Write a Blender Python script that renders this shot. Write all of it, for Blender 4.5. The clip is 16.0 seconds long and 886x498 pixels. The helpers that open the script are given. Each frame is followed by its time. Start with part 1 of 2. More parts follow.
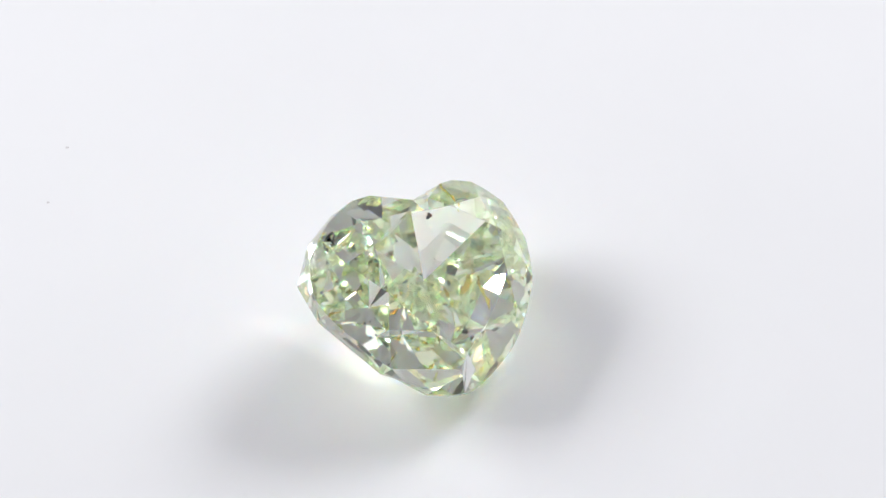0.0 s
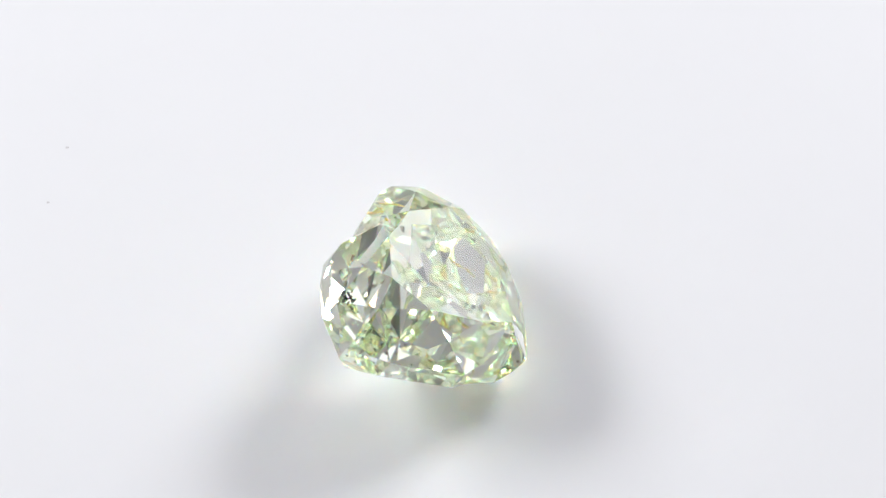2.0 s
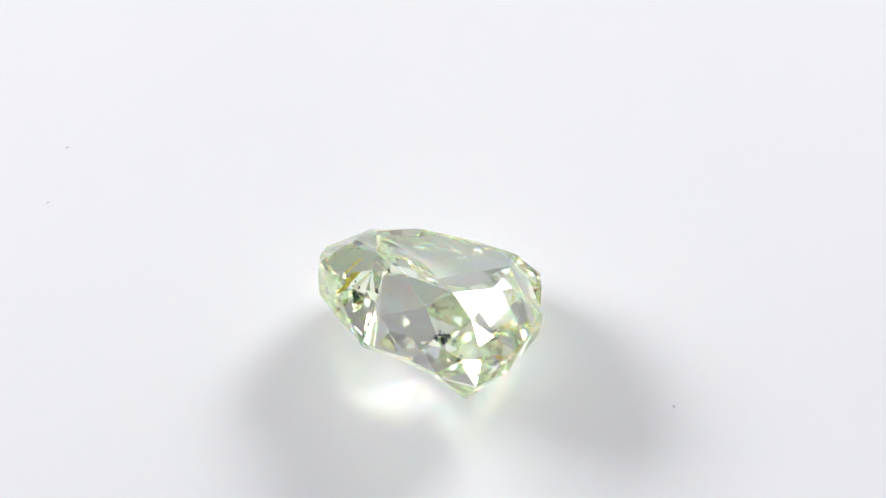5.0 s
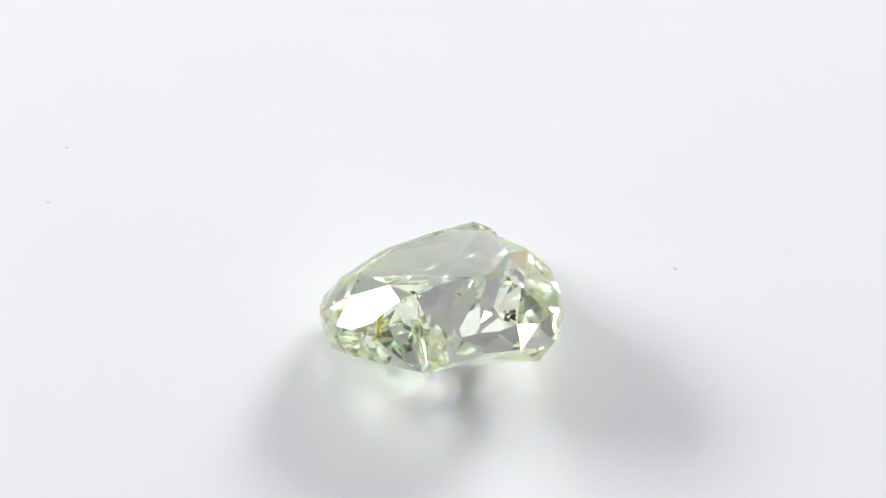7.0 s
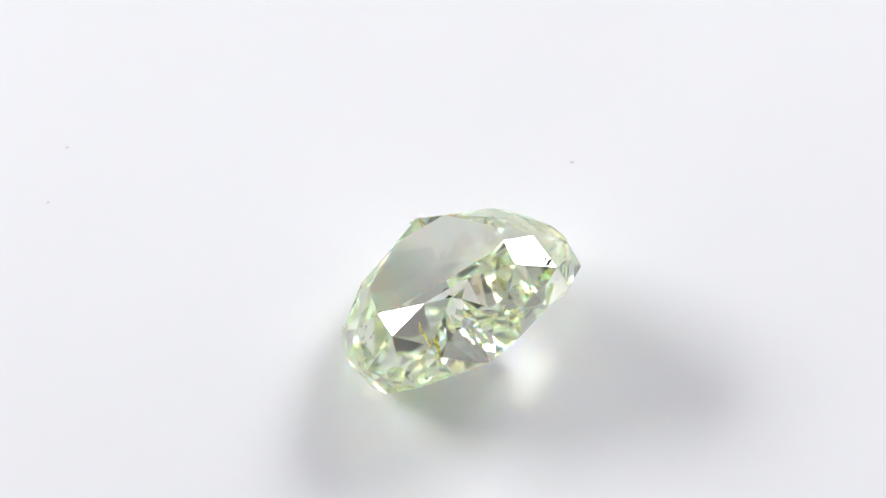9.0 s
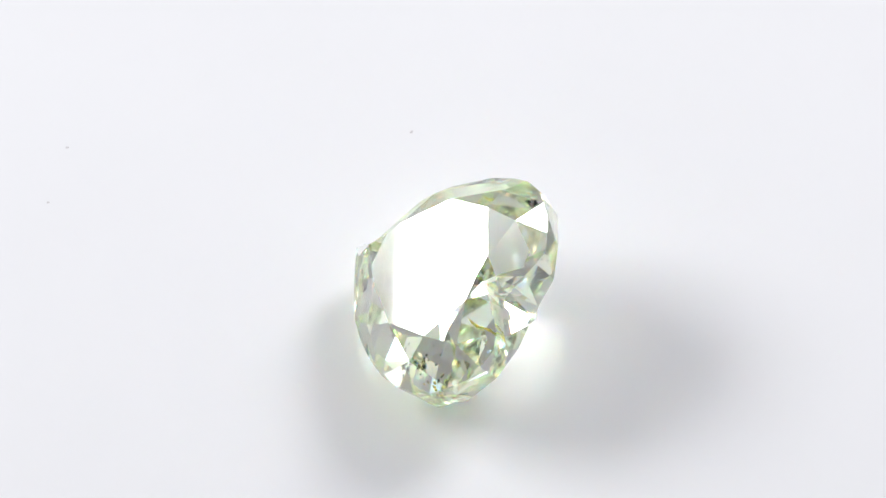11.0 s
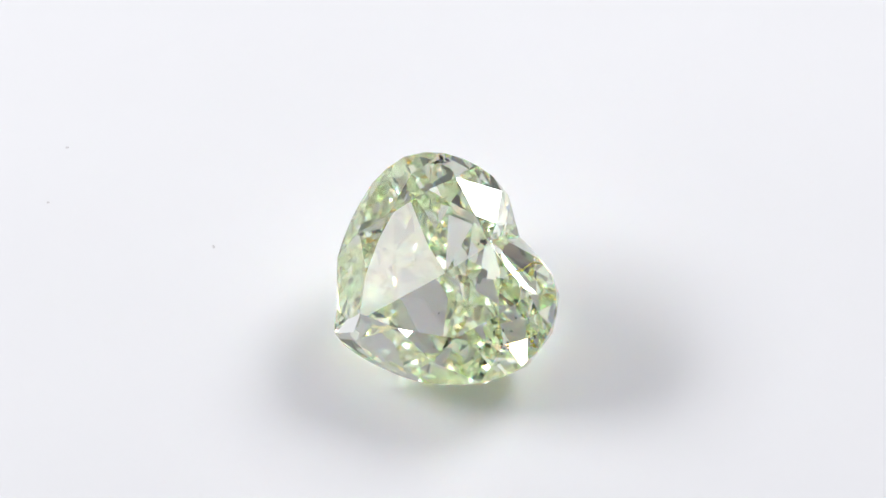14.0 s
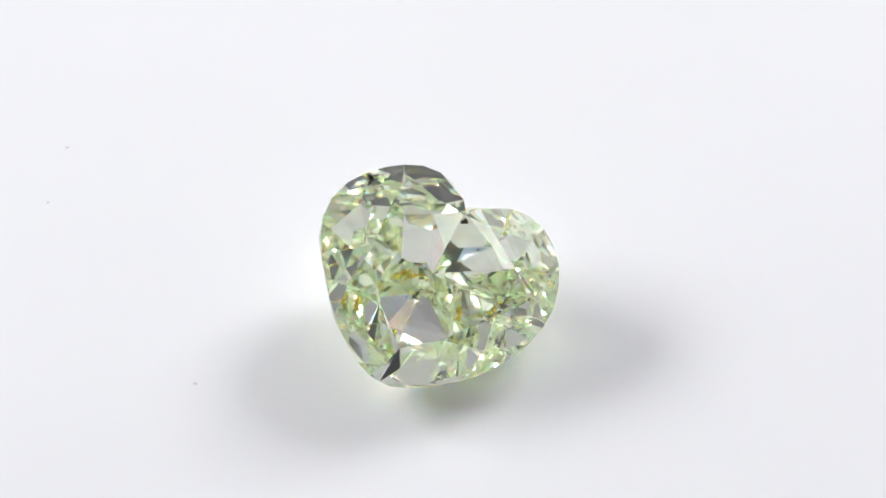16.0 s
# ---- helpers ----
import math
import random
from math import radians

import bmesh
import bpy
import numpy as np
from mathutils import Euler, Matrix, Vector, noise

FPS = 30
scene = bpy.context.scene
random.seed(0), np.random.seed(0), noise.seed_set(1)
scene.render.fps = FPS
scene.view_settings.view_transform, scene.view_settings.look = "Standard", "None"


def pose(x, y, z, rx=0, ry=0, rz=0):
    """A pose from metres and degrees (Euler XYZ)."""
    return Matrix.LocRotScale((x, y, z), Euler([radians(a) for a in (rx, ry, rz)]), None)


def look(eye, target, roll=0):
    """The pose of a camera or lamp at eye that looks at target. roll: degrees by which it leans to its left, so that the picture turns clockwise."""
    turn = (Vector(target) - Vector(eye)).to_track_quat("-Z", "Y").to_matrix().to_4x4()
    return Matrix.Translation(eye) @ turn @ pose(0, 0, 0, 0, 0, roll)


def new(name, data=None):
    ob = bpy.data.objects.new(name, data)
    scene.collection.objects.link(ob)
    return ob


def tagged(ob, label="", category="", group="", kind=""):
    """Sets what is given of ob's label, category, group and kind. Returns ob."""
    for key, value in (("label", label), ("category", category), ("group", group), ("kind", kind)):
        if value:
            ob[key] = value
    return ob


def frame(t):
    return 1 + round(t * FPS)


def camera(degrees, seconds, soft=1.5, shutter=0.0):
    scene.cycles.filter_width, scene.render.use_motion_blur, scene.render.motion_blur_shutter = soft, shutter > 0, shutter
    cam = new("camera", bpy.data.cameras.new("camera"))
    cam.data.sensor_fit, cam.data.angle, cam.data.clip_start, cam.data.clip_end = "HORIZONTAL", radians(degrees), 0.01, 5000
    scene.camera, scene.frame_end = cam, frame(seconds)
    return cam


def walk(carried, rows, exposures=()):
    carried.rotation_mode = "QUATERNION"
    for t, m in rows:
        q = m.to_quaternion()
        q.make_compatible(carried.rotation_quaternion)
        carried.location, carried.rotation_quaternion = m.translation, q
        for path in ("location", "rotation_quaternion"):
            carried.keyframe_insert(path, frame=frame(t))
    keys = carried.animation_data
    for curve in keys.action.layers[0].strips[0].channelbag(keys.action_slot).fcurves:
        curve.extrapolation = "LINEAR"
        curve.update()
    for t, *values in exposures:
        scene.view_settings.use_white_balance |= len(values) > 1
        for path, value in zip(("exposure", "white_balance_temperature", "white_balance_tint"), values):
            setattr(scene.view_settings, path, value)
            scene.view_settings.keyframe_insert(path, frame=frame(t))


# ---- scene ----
cam = camera(7.755, 16.0, soft=1.5)
U = 6.4e-3 / 420          # one plan unit of the stone: the heart is 420 units (6.4 mm) wide
SPIN = 19.618             # degrees per second of the turntable, counter-clockwise from above
ELEV, DIST = 55.11, 11569 * U
EYE = Vector((0, -DIST * math.cos(radians(ELEV)), DIST * math.sin(radians(ELEV))))
AIM = pose(*EYE, 90 - ELEV + 0.725, 0, -0.063)
walk(cam, [(0.0, AIM), (16.0, AIM)], exposures=[(0.0, 0.03), (4.0, 0.03), (8.0, 0.04), (16.0, 0.055)])

scene.cycles.max_bounces = scene.cycles.transmission_bounces = scene.cycles.glossy_bounces = 40
scene.cycles.caustics_refractive = scene.cycles.caustics_reflective = True
scene.cycles.blur_glossy = 0.0


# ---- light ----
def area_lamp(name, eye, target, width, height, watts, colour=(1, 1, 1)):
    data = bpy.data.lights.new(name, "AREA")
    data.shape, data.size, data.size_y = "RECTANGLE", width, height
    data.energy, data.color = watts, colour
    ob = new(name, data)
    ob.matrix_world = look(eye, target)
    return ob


def polar(az, el, dist):
    a, e = radians(az), radians(el)
    return (dist * math.cos(e) * math.cos(a), dist * math.cos(e) * math.sin(a), dist * math.sin(e))


world = bpy.data.worlds.new("studio")
world.use_nodes = True
world.node_tree.nodes["Background"].inputs[0].default_value = (0.936, 0.908, 1.0, 1)
world.node_tree.nodes["Background"].inputs[1].default_value = 0.388
scene.world = world

area_lamp("left_lamp", polar(160, 32.3, 0.20), (0, 0, 0.002), 0.112, 0.055, 0.30, (0.975, 0.983, 0.993))
# Unseen dim source, added low on the right, to pale the stone's table facet.
area_lamp("right_sheen_light", polar(41, 15, 0.23), (0, 0, 0.002), 0.13, 0.066, 0.032, (0.975, 0.983, 0.993))
area_lamp("right_lamp", polar(49, 36, 0.20), (0, 0, 0.002), 0.08, 0.062, 0.225, (0.975, 0.983, 0.993))


# ---- materials ----
def material(name):
    mat = bpy.data.materials.new(name)
    mat.use_nodes = True
    nodes, links = mat.node_tree.nodes, mat.node_tree.links
    return mat, nodes, links, nodes["Principled BSDF"]


def plain(name, colour, rough=0.5, vary=0.06, scale=400.0, bump=0.0):
    mat, nodes, links, bsdf = material(name)
    tex = nodes.new("ShaderNodeTexNoise")
    tex.inputs["Scale"].default_value, tex.inputs["Detail"].default_value = scale, 6
    coord = nodes.new("ShaderNodeTexCoord")
    links.new(coord.outputs["Object"], tex.inputs["Vector"])
    ramp = nodes.new("ShaderNodeValToRGB")
    ramp.color_ramp.elements[0].position, ramp.color_ramp.elements[1].position = 0.3, 0.7
    ramp.color_ramp.elements[0].color = (*[c * (1 - vary) for c in colour], 1)
    ramp.color_ramp.elements[1].color = (*[min(1, c * (1 + vary)) for c in colour], 1)
    links.new(tex.outputs["Fac"], ramp.inputs[0])
    links.new(ramp.outputs[0], bsdf.inputs["Base Color"])
    bsdf.inputs["Roughness"].default_value = rough
    if bump:
        b = nodes.new("ShaderNodeBump")
        b.inputs["Strength"].default_value, b.inputs["Distance"].default_value = bump, 1e-5
        links.new(tex.outputs["Fac"], b.inputs["Height"])
        links.new(b.outputs[0], bsdf.inputs["Normal"])
    return mat


def diamond_material():
    mat = bpy.data.materials.new("green_diamond")
    mat.use_nodes = True
    nodes, links = mat.node_tree.nodes, mat.node_tree.links
    nodes.clear()
    out = nodes.new("ShaderNodeOutputMaterial")
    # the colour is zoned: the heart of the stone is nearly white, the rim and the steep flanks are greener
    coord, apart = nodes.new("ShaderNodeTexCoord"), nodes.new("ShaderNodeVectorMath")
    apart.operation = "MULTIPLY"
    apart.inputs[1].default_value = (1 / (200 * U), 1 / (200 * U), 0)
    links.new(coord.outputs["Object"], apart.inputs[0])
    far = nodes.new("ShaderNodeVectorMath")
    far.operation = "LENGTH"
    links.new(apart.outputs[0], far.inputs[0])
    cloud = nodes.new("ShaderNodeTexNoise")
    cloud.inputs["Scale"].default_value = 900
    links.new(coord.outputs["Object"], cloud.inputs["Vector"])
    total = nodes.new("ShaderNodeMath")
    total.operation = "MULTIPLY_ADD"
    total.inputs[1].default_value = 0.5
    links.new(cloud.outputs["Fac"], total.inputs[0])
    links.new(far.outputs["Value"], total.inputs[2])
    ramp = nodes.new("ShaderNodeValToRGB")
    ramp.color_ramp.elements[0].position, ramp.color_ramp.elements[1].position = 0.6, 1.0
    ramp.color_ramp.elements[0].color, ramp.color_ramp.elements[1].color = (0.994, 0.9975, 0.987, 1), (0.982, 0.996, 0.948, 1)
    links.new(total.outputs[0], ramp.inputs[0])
    # fire: long, middle and short waves bend by a little more each; the three shares add up to the body colour
    layers = []
    for ior, share in ((2.402, (0.6, 0.25, 0.15)), (2.419, (0.25, 0.5, 0.25)), (2.444, (0.15, 0.25, 0.6))):
        glass, tint = nodes.new("ShaderNodeBsdfGlass"), nodes.new("ShaderNodeVectorMath")
        glass.inputs["IOR"].default_value, glass.inputs["Roughness"].default_value = ior, 0.03
        tint.operation = "MULTIPLY"
        tint.inputs[1].default_value = share
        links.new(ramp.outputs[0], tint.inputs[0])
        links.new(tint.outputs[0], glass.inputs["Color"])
        layers.append(glass)
    both, every = nodes.new("ShaderNodeAddShader"), nodes.new("ShaderNodeAddShader")
    links.new(layers[0].outputs[0], both.inputs[0])
    links.new(layers[1].outputs[0], both.inputs[1])
    links.new(both.outputs[0], every.inputs[0])
    links.new(layers[2].outputs[0], every.inputs[1])
    links.new(every.outputs[0], out.inputs["Surface"])
    return mat


WHITE = plain("white_acrylic", (0.84, 0.845, 0.86), 0.55, 0.012, 90)
TENT = plain("white_tent_cloth", (0.82, 0.82, 0.82), 0.9, 0.03, 60)
DARK = plain("black_camera_paint", (0.02, 0.018, 0.016), 0.5, 0.2, 80)
PANEL = plain("dark_grey_panel", (0.12, 0.12, 0.123), 0.8, 0.2, 8)
DUST = plain("grey_dust", (0.7, 0.69, 0.7), 0.9, 0.3, 9000)
BLACK = plain("dark_inclusion", (0.012, 0.014, 0.01), 0.7, 0.5, 9000)
STAIN = plain("rust_yellow_stain", (0.78, 0.6, 0.1), 0.7, 0.35, 6000)
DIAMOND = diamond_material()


def part(name, bm, mat, parent=None, label="", smooth=False):
    mesh = bpy.data.meshes.new(name)
    bm.to_mesh(mesh)
    bm.free()
    mesh.materials.append(mat)
    if smooth:
        for p in mesh.polygons:
            p.use_smooth = True
    ob = new(name, mesh)
    ob.parent = parent
    return tagged(ob, label)


# ---- structure ----
def slab(name, x0, y0, z0, x1, y1, z1, mat, label, category):
    bm = bmesh.new()
    bmesh.ops.create_cube(bm, size=1)
    for v in bm.verts:
        v.co = Vector(((x0, x1)[v.co.x > 0], (y0, y1)[v.co.y > 0], (z0, z1)[v.co.z > 0]))
    return tagged(part(name, bm, mat), label, category, "", "structure")


slab("floor", -3, -3, -0.018, 3, 3, -0.012, TENT, "plain white table top under the turntable", "floor")
# Unseen panel behind the camera, added so that facets mirror something dark.
slab("dark_panel_front", -0.8, -0.31, -0.012, 0.8, -0.30, 0.55, PANEL, "unseen dark grey panel added behind the camera", "wall")


def camera_rig():
    """Dark lens and body of the filming camera, just behind the eye; only the stone's facets mirror it."""
    thing = tagged(new("filming_camera"), "black macro camera lens and body mirrored in the facets", "camera")
    for name, r, z0, z1, mat in (("lens_barrel", 0.036, 0.004, 0.07, DARK), ("camera_body", 0.10, 0.0705, 0.13, DARK)):
        bm = bmesh.new()
        bmesh.ops.create_cone(bm, cap_ends=True, segments=48, radius1=r, radius2=r, depth=z1 - z0)
        bmesh.ops.translate(bm, verts=bm.verts, vec=(0, 0, (z0 + z1) / 2))
        bmesh.ops.bevel(bm, geom=[e for e in bm.edges if e.calc_face_angle(0) > 1], offset=0.002, segments=2, affect="EDGES")
        part(name, bm, mat, thing)
    bm = bmesh.new()
    bmesh.ops.create_cone(bm, cap_ends=True, segments=24, radius1=0.012, radius2=0.012, depth=0.22)
    foot = AIM @ Vector((0, 0, 0.1))
    bmesh.ops.translate(bm, verts=bm.verts, vec=(foot.x, foot.y, -0.012 + 0.11))
    bm.transform(AIM.inverted())
    part("stand_post", bm, DARK, thing)
    thing.matrix_world = AIM
    return thing


def disc(r, z0, z1, bevel, segments=128):
    bm = bmesh.new()
    bmesh.ops.create_cone(bm, cap_ends=True, segments=segments, radius1=r, radius2=r, depth=z1 - z0)
    bmesh.ops.translate(bm, verts=bm.verts, vec=(0, 0, (z0 + z1) / 2))
    bmesh.ops.bevel(bm, geom=[e for e in bm.edges if e.calc_face_angle(0) > 1], offset=bevel, segments=3, affect="EDGES")
    return bm


def turntable():
    thing = tagged(new("turntable"), "white matt round turntable turning under the diamond", "turntable")
    part("top_plate", disc(0.06, -0.004, 0, 0.0008), WHITE, thing)
    part("base_drum", disc(0.052, -0.012, -0.0041, 0.0008), WHITE, thing)
    return thing


# ---- the stone, in its own plan units: table at z = 0, tip towards -y, cleft at +y ----
OUTLINE = [(0, -168), (21, -165), (46, -154), (72, -140), (98, -122), (122, -103), (147, -79), (168, -52), (188, -22),
           (204, 12), (212, 48), (212, 85), (204, 122), (188, 157), (164, 184), (135, 200), (101, 209), (69, 208),
           (41, 200), (20, 189), (8, 177), (0, 166)]
GS, HS = [0, 5, 9, 13, 17], [2, 7, 11, 15, 21]   # outline stations under the table's corners, and between them
TABLE = [(0.0, -105.5), (57.3, -60.0), (123.5, 19.3), (127.2, 106.7), (43.8, 156.9)]
CULET = Vector((0, 47.2, -215.0))
WAIST = {0: -80.0, 5: -87.2, 9: -122.7, 11: -139.6, 13: -124.1, 15: -106.2, 17: -116.8, 19: -138.0, 21: -156.0}
# lower pavilion: rise per unit across and along the stone of the planes towards the tip and of the kites in the lobes
TIPWARD = {1: (0.252, -0.509), -1: (0.193, -0.501)}
KITE = {1: (0.338, 0.533), -1: (0.289, 0.40)}
BELT = {1: [(50.0, -114.0), (124.0, -43.0), (171.2, 63.9)], -1: [(45.0, -116.0), (104.0, -30.0), (163.9, 60.5)]}   # the tipward planes end here
KITE_END = {1: [(106.0, 110.0), (70.0, 136.0)], -1: [(94.0, 114.0), (48.0, 138.0)]}
CLEFT_END = Vector((0, 169, -165))
# slope and bearing of the crown's main facets, in the fuller and in the smaller lobe, where the girdle lies lower
MAINS = {1: [(34.78, -90.0), (35.85, -57.0), (32.77, -16.0), (34.05, 31.0), (42.2, 84.0)], -1: [(33.34, -90.0), (42.2, -57.0), (45.53, -14.0), (46.28, 31.0), (47.41, 73.0)]}
RIM_RANGE = {1: (-56.3, -40.0), -1: (-89.6, -48.0)}
Z_UP, GIRDLE = -58, 7
# how the outline strays from the even heart, round the stone from its tip
UNEVEN = [(0.00038, 0.0), (0.00145, -0.00748), (-0.00589, 0.01212), (0.00665, 0.00275), (0.00193, 0.0049), (-0.00195, -0.00954), (-0.00403, 0.01028), (0.00974, -0.0018), (-0.00507, 0.00274), (0.00251, -0.00049)]
INSET = {1: 0.964, -1: 0.993}


def plane_z(a, b, c, x, y):
    n = (b - a).cross(c - a)
    return a.z - (n.x * (x - a.x) + n.y * (y - a.y)) / n.z


def stone_mesh():
    bm = bmesh.new()
    made = {}

    def vert(co):
        key = tuple(round(c, 3) for c in co)
        if key not in made:
            made[key] = bm.verts.new(Vector(co) * U)
        return made[key]

    def face(*cos):
        vs = []
        for c in cos:
            v = vert(c)
            if v not in vs:
                vs.append(v)
        if len(vs) > 2:
            bm.faces.new(vs)

    for s in (1, -1):
        def poly(*cos):
            cos = [Vector((c[0] * s, c[1], c[2])) for c in cos]
            face(*(cos if s > 0 else cos[::-1]))

        # one lobe is a little fuller than the other
        rim = []
        for x, y in OUTLINE:
            y += s * 7 * min(1, x / 80) * max(0, y) / 200
            turn = math.atan2(s * x * (1 + 0.018 * s), 20 - y)
            grow = 1 + sum(c * math.cos(k * turn) + d * math.sin(k * turn) for k, (c, d) in enumerate(UNEVEN))
            rim.append((x * (1 + 0.018 * s) * grow, 20 + (y - 20) * grow))
        A = [Vector((x, y, 0)) for x, y in TABLE] + [Vector((-46, 154, 0))]
        up = [Vector((*rim[k], Z_UP)) for k in range(22)]
        # main facets: planes that fall from the table's corners; star tips lie where two of them meet
        planes = []
        for i, (slope, turn) in enumerate(MAINS[s]):
            a, b = radians(slope), radians(turn)
            fall = Vector((math.sin(a) * math.cos(b), math.sin(a) * math.sin(b), math.cos(a)))
            planes.append((fall, fall.dot(A[i])))
            g = up[GS[i]]
            g.z = (planes[i][1] - fall.x * g.x - fall.y * g.y) / fall.z
        M = []
        for i in range(4):
            mid, h = (A[i] + A[i + 1]) / 2, up[HS[i]]
            d = Vector((h.x - mid.x, h.y - mid.y, 0))
            reach = 0.56 * d.length
            d.normalize()
            m = Matrix((planes[i][0], planes[i + 1][0], d)).inverted() @ Vector((planes[i][1], planes[i + 1][1], d.dot(mid) + reach))
            M.append(m)
            h.z = max(RIM_RANGE[s][0], min(RIM_RANGE[s][1], m.z - 1.25 * math.hypot(h.x - m.x, h.y - m.y)))
        M.append(Vector((0, 158, -16)))
        up[21].z = -64
        # stations between the corners take the height of the facet that they end
        for i in range(5):
            for g0 in (GS[i:i + 2]):
                for k in range(min(g0, HS[i]) + 1, min(17, max(g0, HS[i]))):
                    up[k].z = max(RIM_RANGE[s][0] - 6, min(RIM_RANGE[s][1] + 4, plane_z(M[i], up[g0], up[HS[i]], *rim[k])))
        inset = INSET[s]
        W = {k: Vector((rim[k][0] * inset, (rim[k][1] - 20) * inset + 20, z)) for k, z in WAIST.items()}
        W[0] = Vector((0, -161, -80))
        W[5].z -= 8 - 8 * s
        W[15].z -= 8 + 2 * s
        W[17].z -= 10 + 2 * s
        W[19], W[21] = Vector((18, 192, -138)), Vector((0, 184, -156))
        def on_plane(x, y, rise):
            return Vector((x, y, CULET.z + rise[0] * x + rise[1] * (y - CULET.y)))
        B = [on_plane(x, y, TIPWARD[s]) for x, y in BELT[s]]
        tip = on_plane(0, -117, TIPWARD[1])
        kite = [on_plane(x, y, KITE[s]) for x, y in KITE_END[s]]
        cleft_line = Vector((0, 96, CULET.z + 50 * (KITE[1][1] + KITE[-1][1]) / 2))
        keel = on_plane(62, 46, TIPWARD[s])
        keys = sorted(W)
        # the steep flank facets are planes as well; their tops scallop the girdle
        low = [v - Vector((0, 0, GIRDLE)) for v in up]
        for a, b in zip(keys, keys[1:]):
            if b > 17:
                continue
            top = (up[a] + up[b]) / 2
            out = Vector((up[b].y - up[a].y, up[a].x - up[b].x, 0)).normalized()
            bow = max((up[k] - up[a]).dot(out) for k in range(a, b + 1))
            rest = top + out * bow - Vector((0, 0, GIRDLE))
            for k in range(a, b + 1):
                z = plane_z(W[a], W[b], rest, *rim[k])
                z = max(up[k].z - 26, min(up[k].z - 5, z))
                low[k].z = z if k > a or a == 0 else min(low[k].z, z)
        low[0].z = up[0].z - 14
        low[21], low[20] = Vector((0, 168, -76)), Vector((8, 178, -70))
        # crown: stars, kites, upper halves
        for i in range(4):
            poly(A[i], M[i], A[i + 1])
            poly(A[i], up[GS[i]], M[i])
            poly(A[i + 1], M[i], up[GS[i + 1]])
            for k in range(GS[i], GS[i + 1]):
                poly(M[i], up[k], up[k + 1])
        # the wide facet beside the cleft
        fall, reach = planes[4]
        edge = Vector((17, 180, (reach - fall.x * 17 - fall.y * 180) / fall.z))
        poly(A[4], up[17], edge)
        poly(A[4], edge, M[4])
        for k in range(17, 21):
            poly(edge, up[k], up[k + 1])
        poly(edge, up[21], M[4])
        poly(A[4], M[4], Vector((0, 154, 0)))
        # girdle and the steep upper pavilion
        for k in range(21):
            poly(up[k], low[k], low[k + 1], up[k + 1])
        for a, b in zip(keys, keys[1:]):
            poly(W[a], W[b], *[low[k] for k in range(b, a - 1, -1)])
        # lower pavilion: waist to belt, then the tipward planes, the kites and the facets beside the cleft and the keel
        for end, a, b in ((B[0], 0, 5), (B[1], 5, 9), (B[2], 9, 13), (kite[0], 13, 15), (kite[1], 15, 17), (CLEFT_END, 17, 21)):
            stations = [k for k in keys if a <= k <= b]
            for k, m in zip(stations, stations[1:]):
                poly(end, W[m], W[k])
        for a, b, k in ((B[0], B[1], 5), (B[1], B[2], 9), (B[2], kite[0], 13), (kite[0], kite[1], 15), (kite[1], CLEFT_END, 17)):
            poly(a, b, W[k])
        poly(W[0], B[0], tip)
        poly(CULET, B[0], tip)
        poly(CULET, B[1], B[0])
        poly(CULET, keel, B[1])
        poly(keel, B[2], B[1])
        poly(keel, kite[0], B[2])
        poly(CULET, kite[0], keel)
        poly(CULET, kite[1], kite[0])
        poly(CULET, cleft_line, kite[1])
        poly(cleft_line, CLEFT_END, kite[1])
    ring = [(x, y) for x, y in TABLE] + [(0, 154)] + [(-x, y) for x, y in TABLE[:0:-1]]
    face(*[Vector((x, y, 0)) for x, y in ring])
    bmesh.ops.remove_doubles(bm, verts=bm.verts, dist=0.5 * U)
    bmesh.ops.recalc_face_normals(bm, faces=bm.faces)
    return bm


STONE_AXES = Matrix(((0.83973, -0.25553, 0.47913, 22.02 * U), (0.41229, 0.87425, -0.25632, -49.66 * U), (-0.35338, 0.41278, 0.83949, 182.21 * U), (0, 0, 0, 1)))


def rock(bm, at, size, seed, stretch=(1, 1, 1)):
    rng = random.Random(seed)
    made = bmesh.ops.create_icosphere(bm, subdivisions=2, radius=1)["verts"]
    turn = Euler([rng.uniform(0, 6) for _ in range(3)]).to_matrix()
    for v in made:
        d = 1 + 0.9 * noise.noise(v.co * 1.7 + Vector((seed, 0, 0)))
        v.co = Vector(at) * U + turn @ Vector([v.co[j] * stretch[j] for j in range(3)]) * size * d * U


def streak(path, width):
    """A ragged, tapering ribbon along a bent line."""
    bm, rng, rings = bmesh.new(), random.Random(4), []
    for i in range(25):
        f = i / 24 * (len(path) - 1)
        k = min(int(f), len(path) - 2)
        at = path[k].lerp(path[k + 1], f - k)
        r = width * (0.25 + math.sin(math.pi * i / 24)) * rng.uniform(0.55, 1.15)
        at = at + Vector((rng.gauss(0, 0.8), rng.gauss(0, 0.8), rng.gauss(0, 0.8)))
        rings.append([bm.verts.new((at + Vector((r * 0.35 * math.cos(a), r * 0.6 * math.sin(a), r * math.sin(a + 0.7)))) * U)
                      for a in (j * math.pi / 3 for j in range(6))])
    for a, b in zip(rings, rings[1:]):
        for j in range(6):
            bm.faces.new((a[j], a[(j + 1) % 6], b[(j + 1) % 6], b[j]))
    bm.faces.new(rings[0][::-1])
    bm.faces.new(rings[-1])
    bmesh.ops.recalc_face_normals(bm, faces=bm.faces)
    return bm


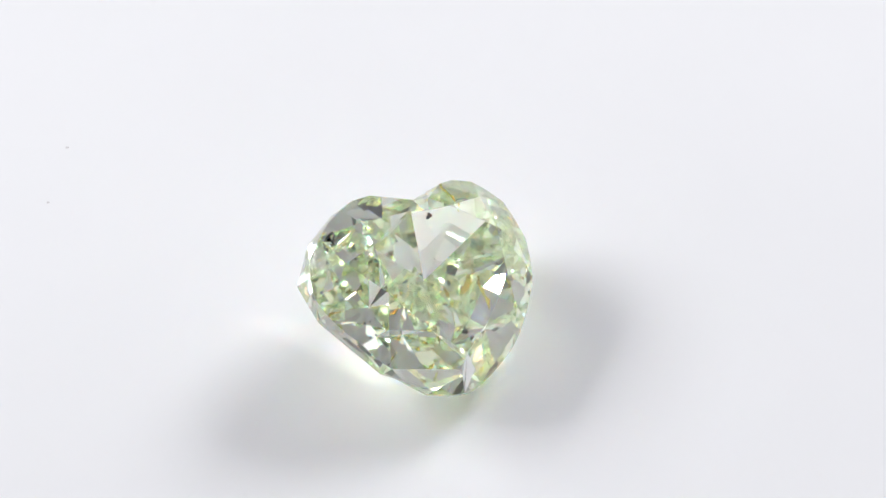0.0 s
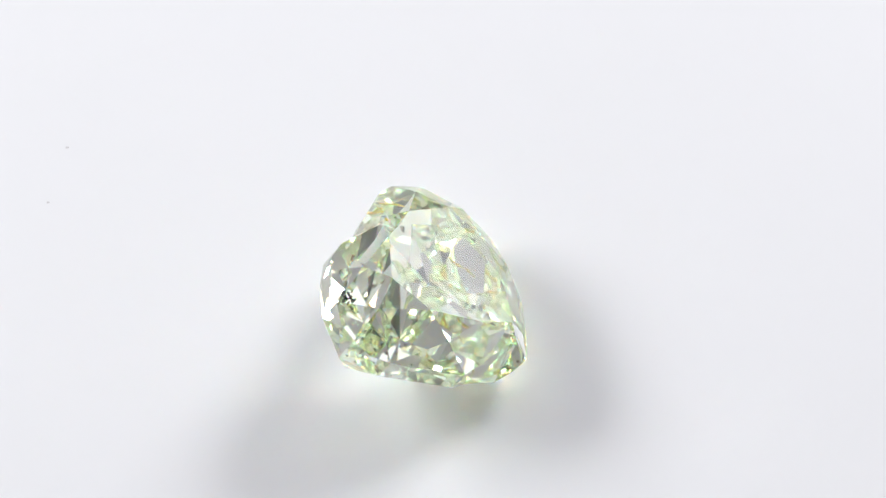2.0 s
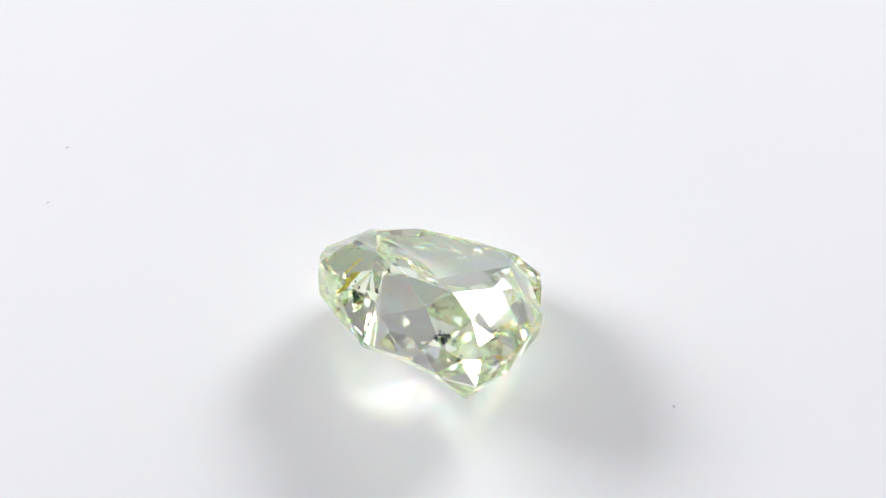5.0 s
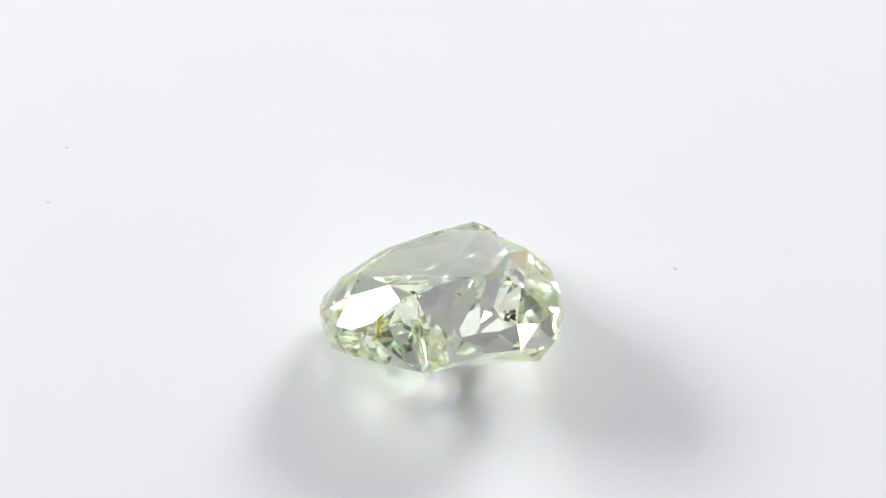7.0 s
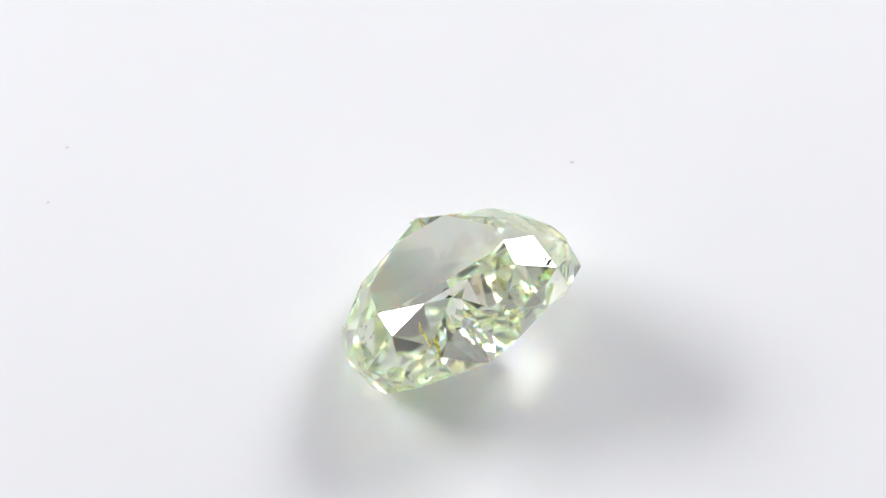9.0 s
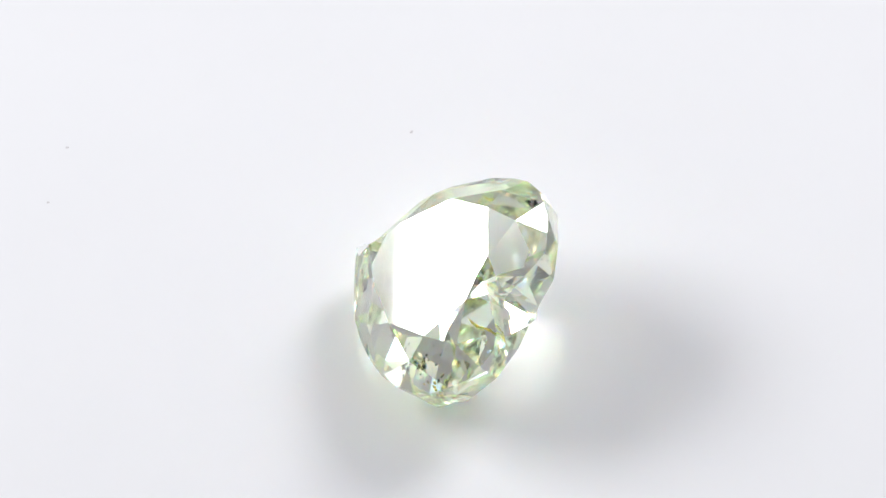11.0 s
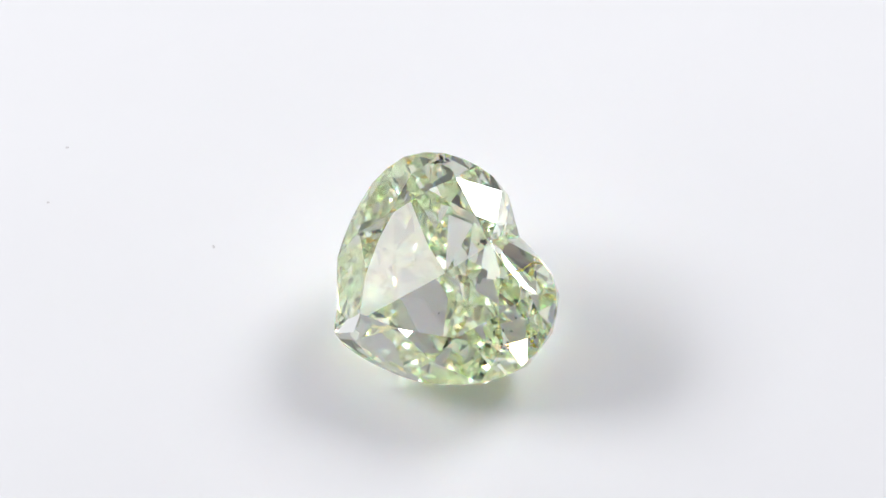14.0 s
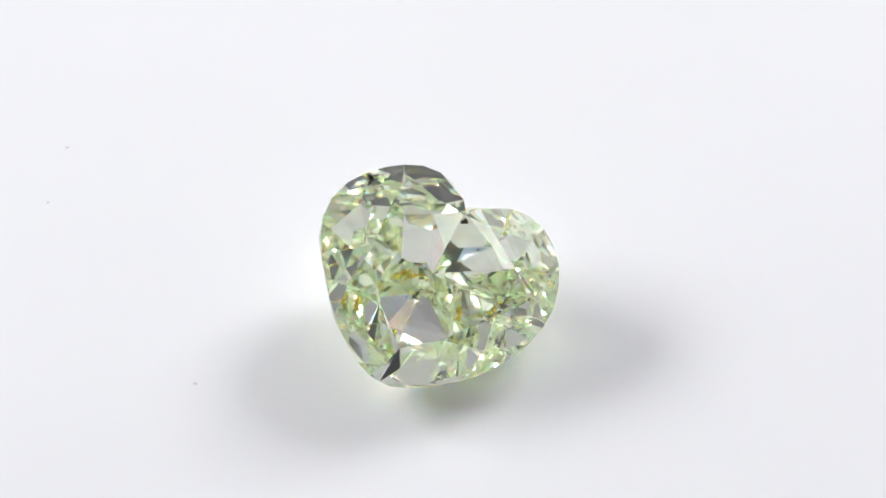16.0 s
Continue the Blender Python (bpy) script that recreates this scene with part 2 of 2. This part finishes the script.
def diamond():
    thing = tagged(new("diamond"), "pale green heart-shaped faceted diamond lying on the white turntable", "diamond")
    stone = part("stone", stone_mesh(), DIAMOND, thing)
    def specks(name, spots, mat, label, stretch=(1, 1, 1)):
        bm = bmesh.new()
        for n, (x, y, z, r) in enumerate(spots):
            rock(bm, (x, y, z), r, n * 1.7 + len(spots), stretch)
        part(name, bm, mat, thing, label)

    rng = random.Random(7)
    specks("black_inclusion", [(3, 146, -19, 4.5), (-2, 143, -22, 3)], BLACK, "black crystal inclusion by the cleft")
    specks("black_inclusion", [(-165 + rng.gauss(0, 8), 138 + rng.gauss(0, 9), -58 - rng.random() * 18, rng.uniform(1.5, 4.6))
                               for _ in range(14)], BLACK, "cluster of black inclusions in one lobe", (1.5, 1, 0.6))
    specks("dark_specks", [(rng.uniform(120, 180), rng.uniform(10, 165), rng.uniform(-110, -62), rng.uniform(0.8, 2.2))
                           for _ in range(20)], BLACK, "scattered dark pinpoint inclusions")
    specks("dark_specks", [(rng.gauss(25, 35), rng.gauss(60, 40), rng.uniform(-165, -120), rng.uniform(0.6, 1.6))
                           for _ in range(5)], BLACK, "dark pinpoints deep in the stone")
    part("yellow_feather", streak([Vector((67, 146, -40)), Vector((72, 162, -52)), Vector((68, 178, -64)), Vector((74, 192, -86))], 6.5),
         STAIN, thing, "rust-yellow stained feather in the lobe")
    specks("yellow_feather", [(176 + rng.gauss(0, 3), 118 + rng.gauss(0, 14), -82 + rng.gauss(0, 5), rng.uniform(1.2, 2.6))
                              for _ in range(7)], STAIN, "rust-yellow specks at the girdle")
    low = min((STONE_AXES @ v.co).z for v in stone.data.vertices)
    return thing, low


def dust_speck(x, y, size, seed):
    bm = bmesh.new()
    rock(bm, (0, 0, 0), size, seed, (1, 1, 1))
    for v in bm.verts:
        v.co.z *= 0.12
    low = min(v.co.z for v in bm.verts)
    bmesh.ops.translate(bm, verts=bm.verts, vec=(0, 0, -low))
    ob = part("dust_speck", bm, DUST)
    ob.location = (x * U, y * U, 0)
    return tagged(ob, "tiny grey dust speck set on the white plate", "dust speck")


camera_rig()
plate = turntable()
gem, gem_low = diamond()
GEM_AT = Matrix.Translation((0, 0, -gem_low + 2e-6)) @ STONE_AXES
speck = dust_speck(-217.7, -386.2, 3.4, 3)
# These two stay still, standing in for dust in the camera, not on the plate.
dust_speck(-670.5, 405.6, 2.6, 8)
dust_speck(-701.5, 282.6, 2.6, 5)


# ---- what moves: plate, stone and one dust speck turn together ----
def motions():
    times = [i * 0.2 for i in range(81)]
    for ob, home in ((plate, Matrix()), (gem, GEM_AT), (speck, Matrix.Translation(speck.location))):
        walk(ob, [(t, pose(0, 0, 0, 0, 0, SPIN * t) @ home) for t in times])


motions()
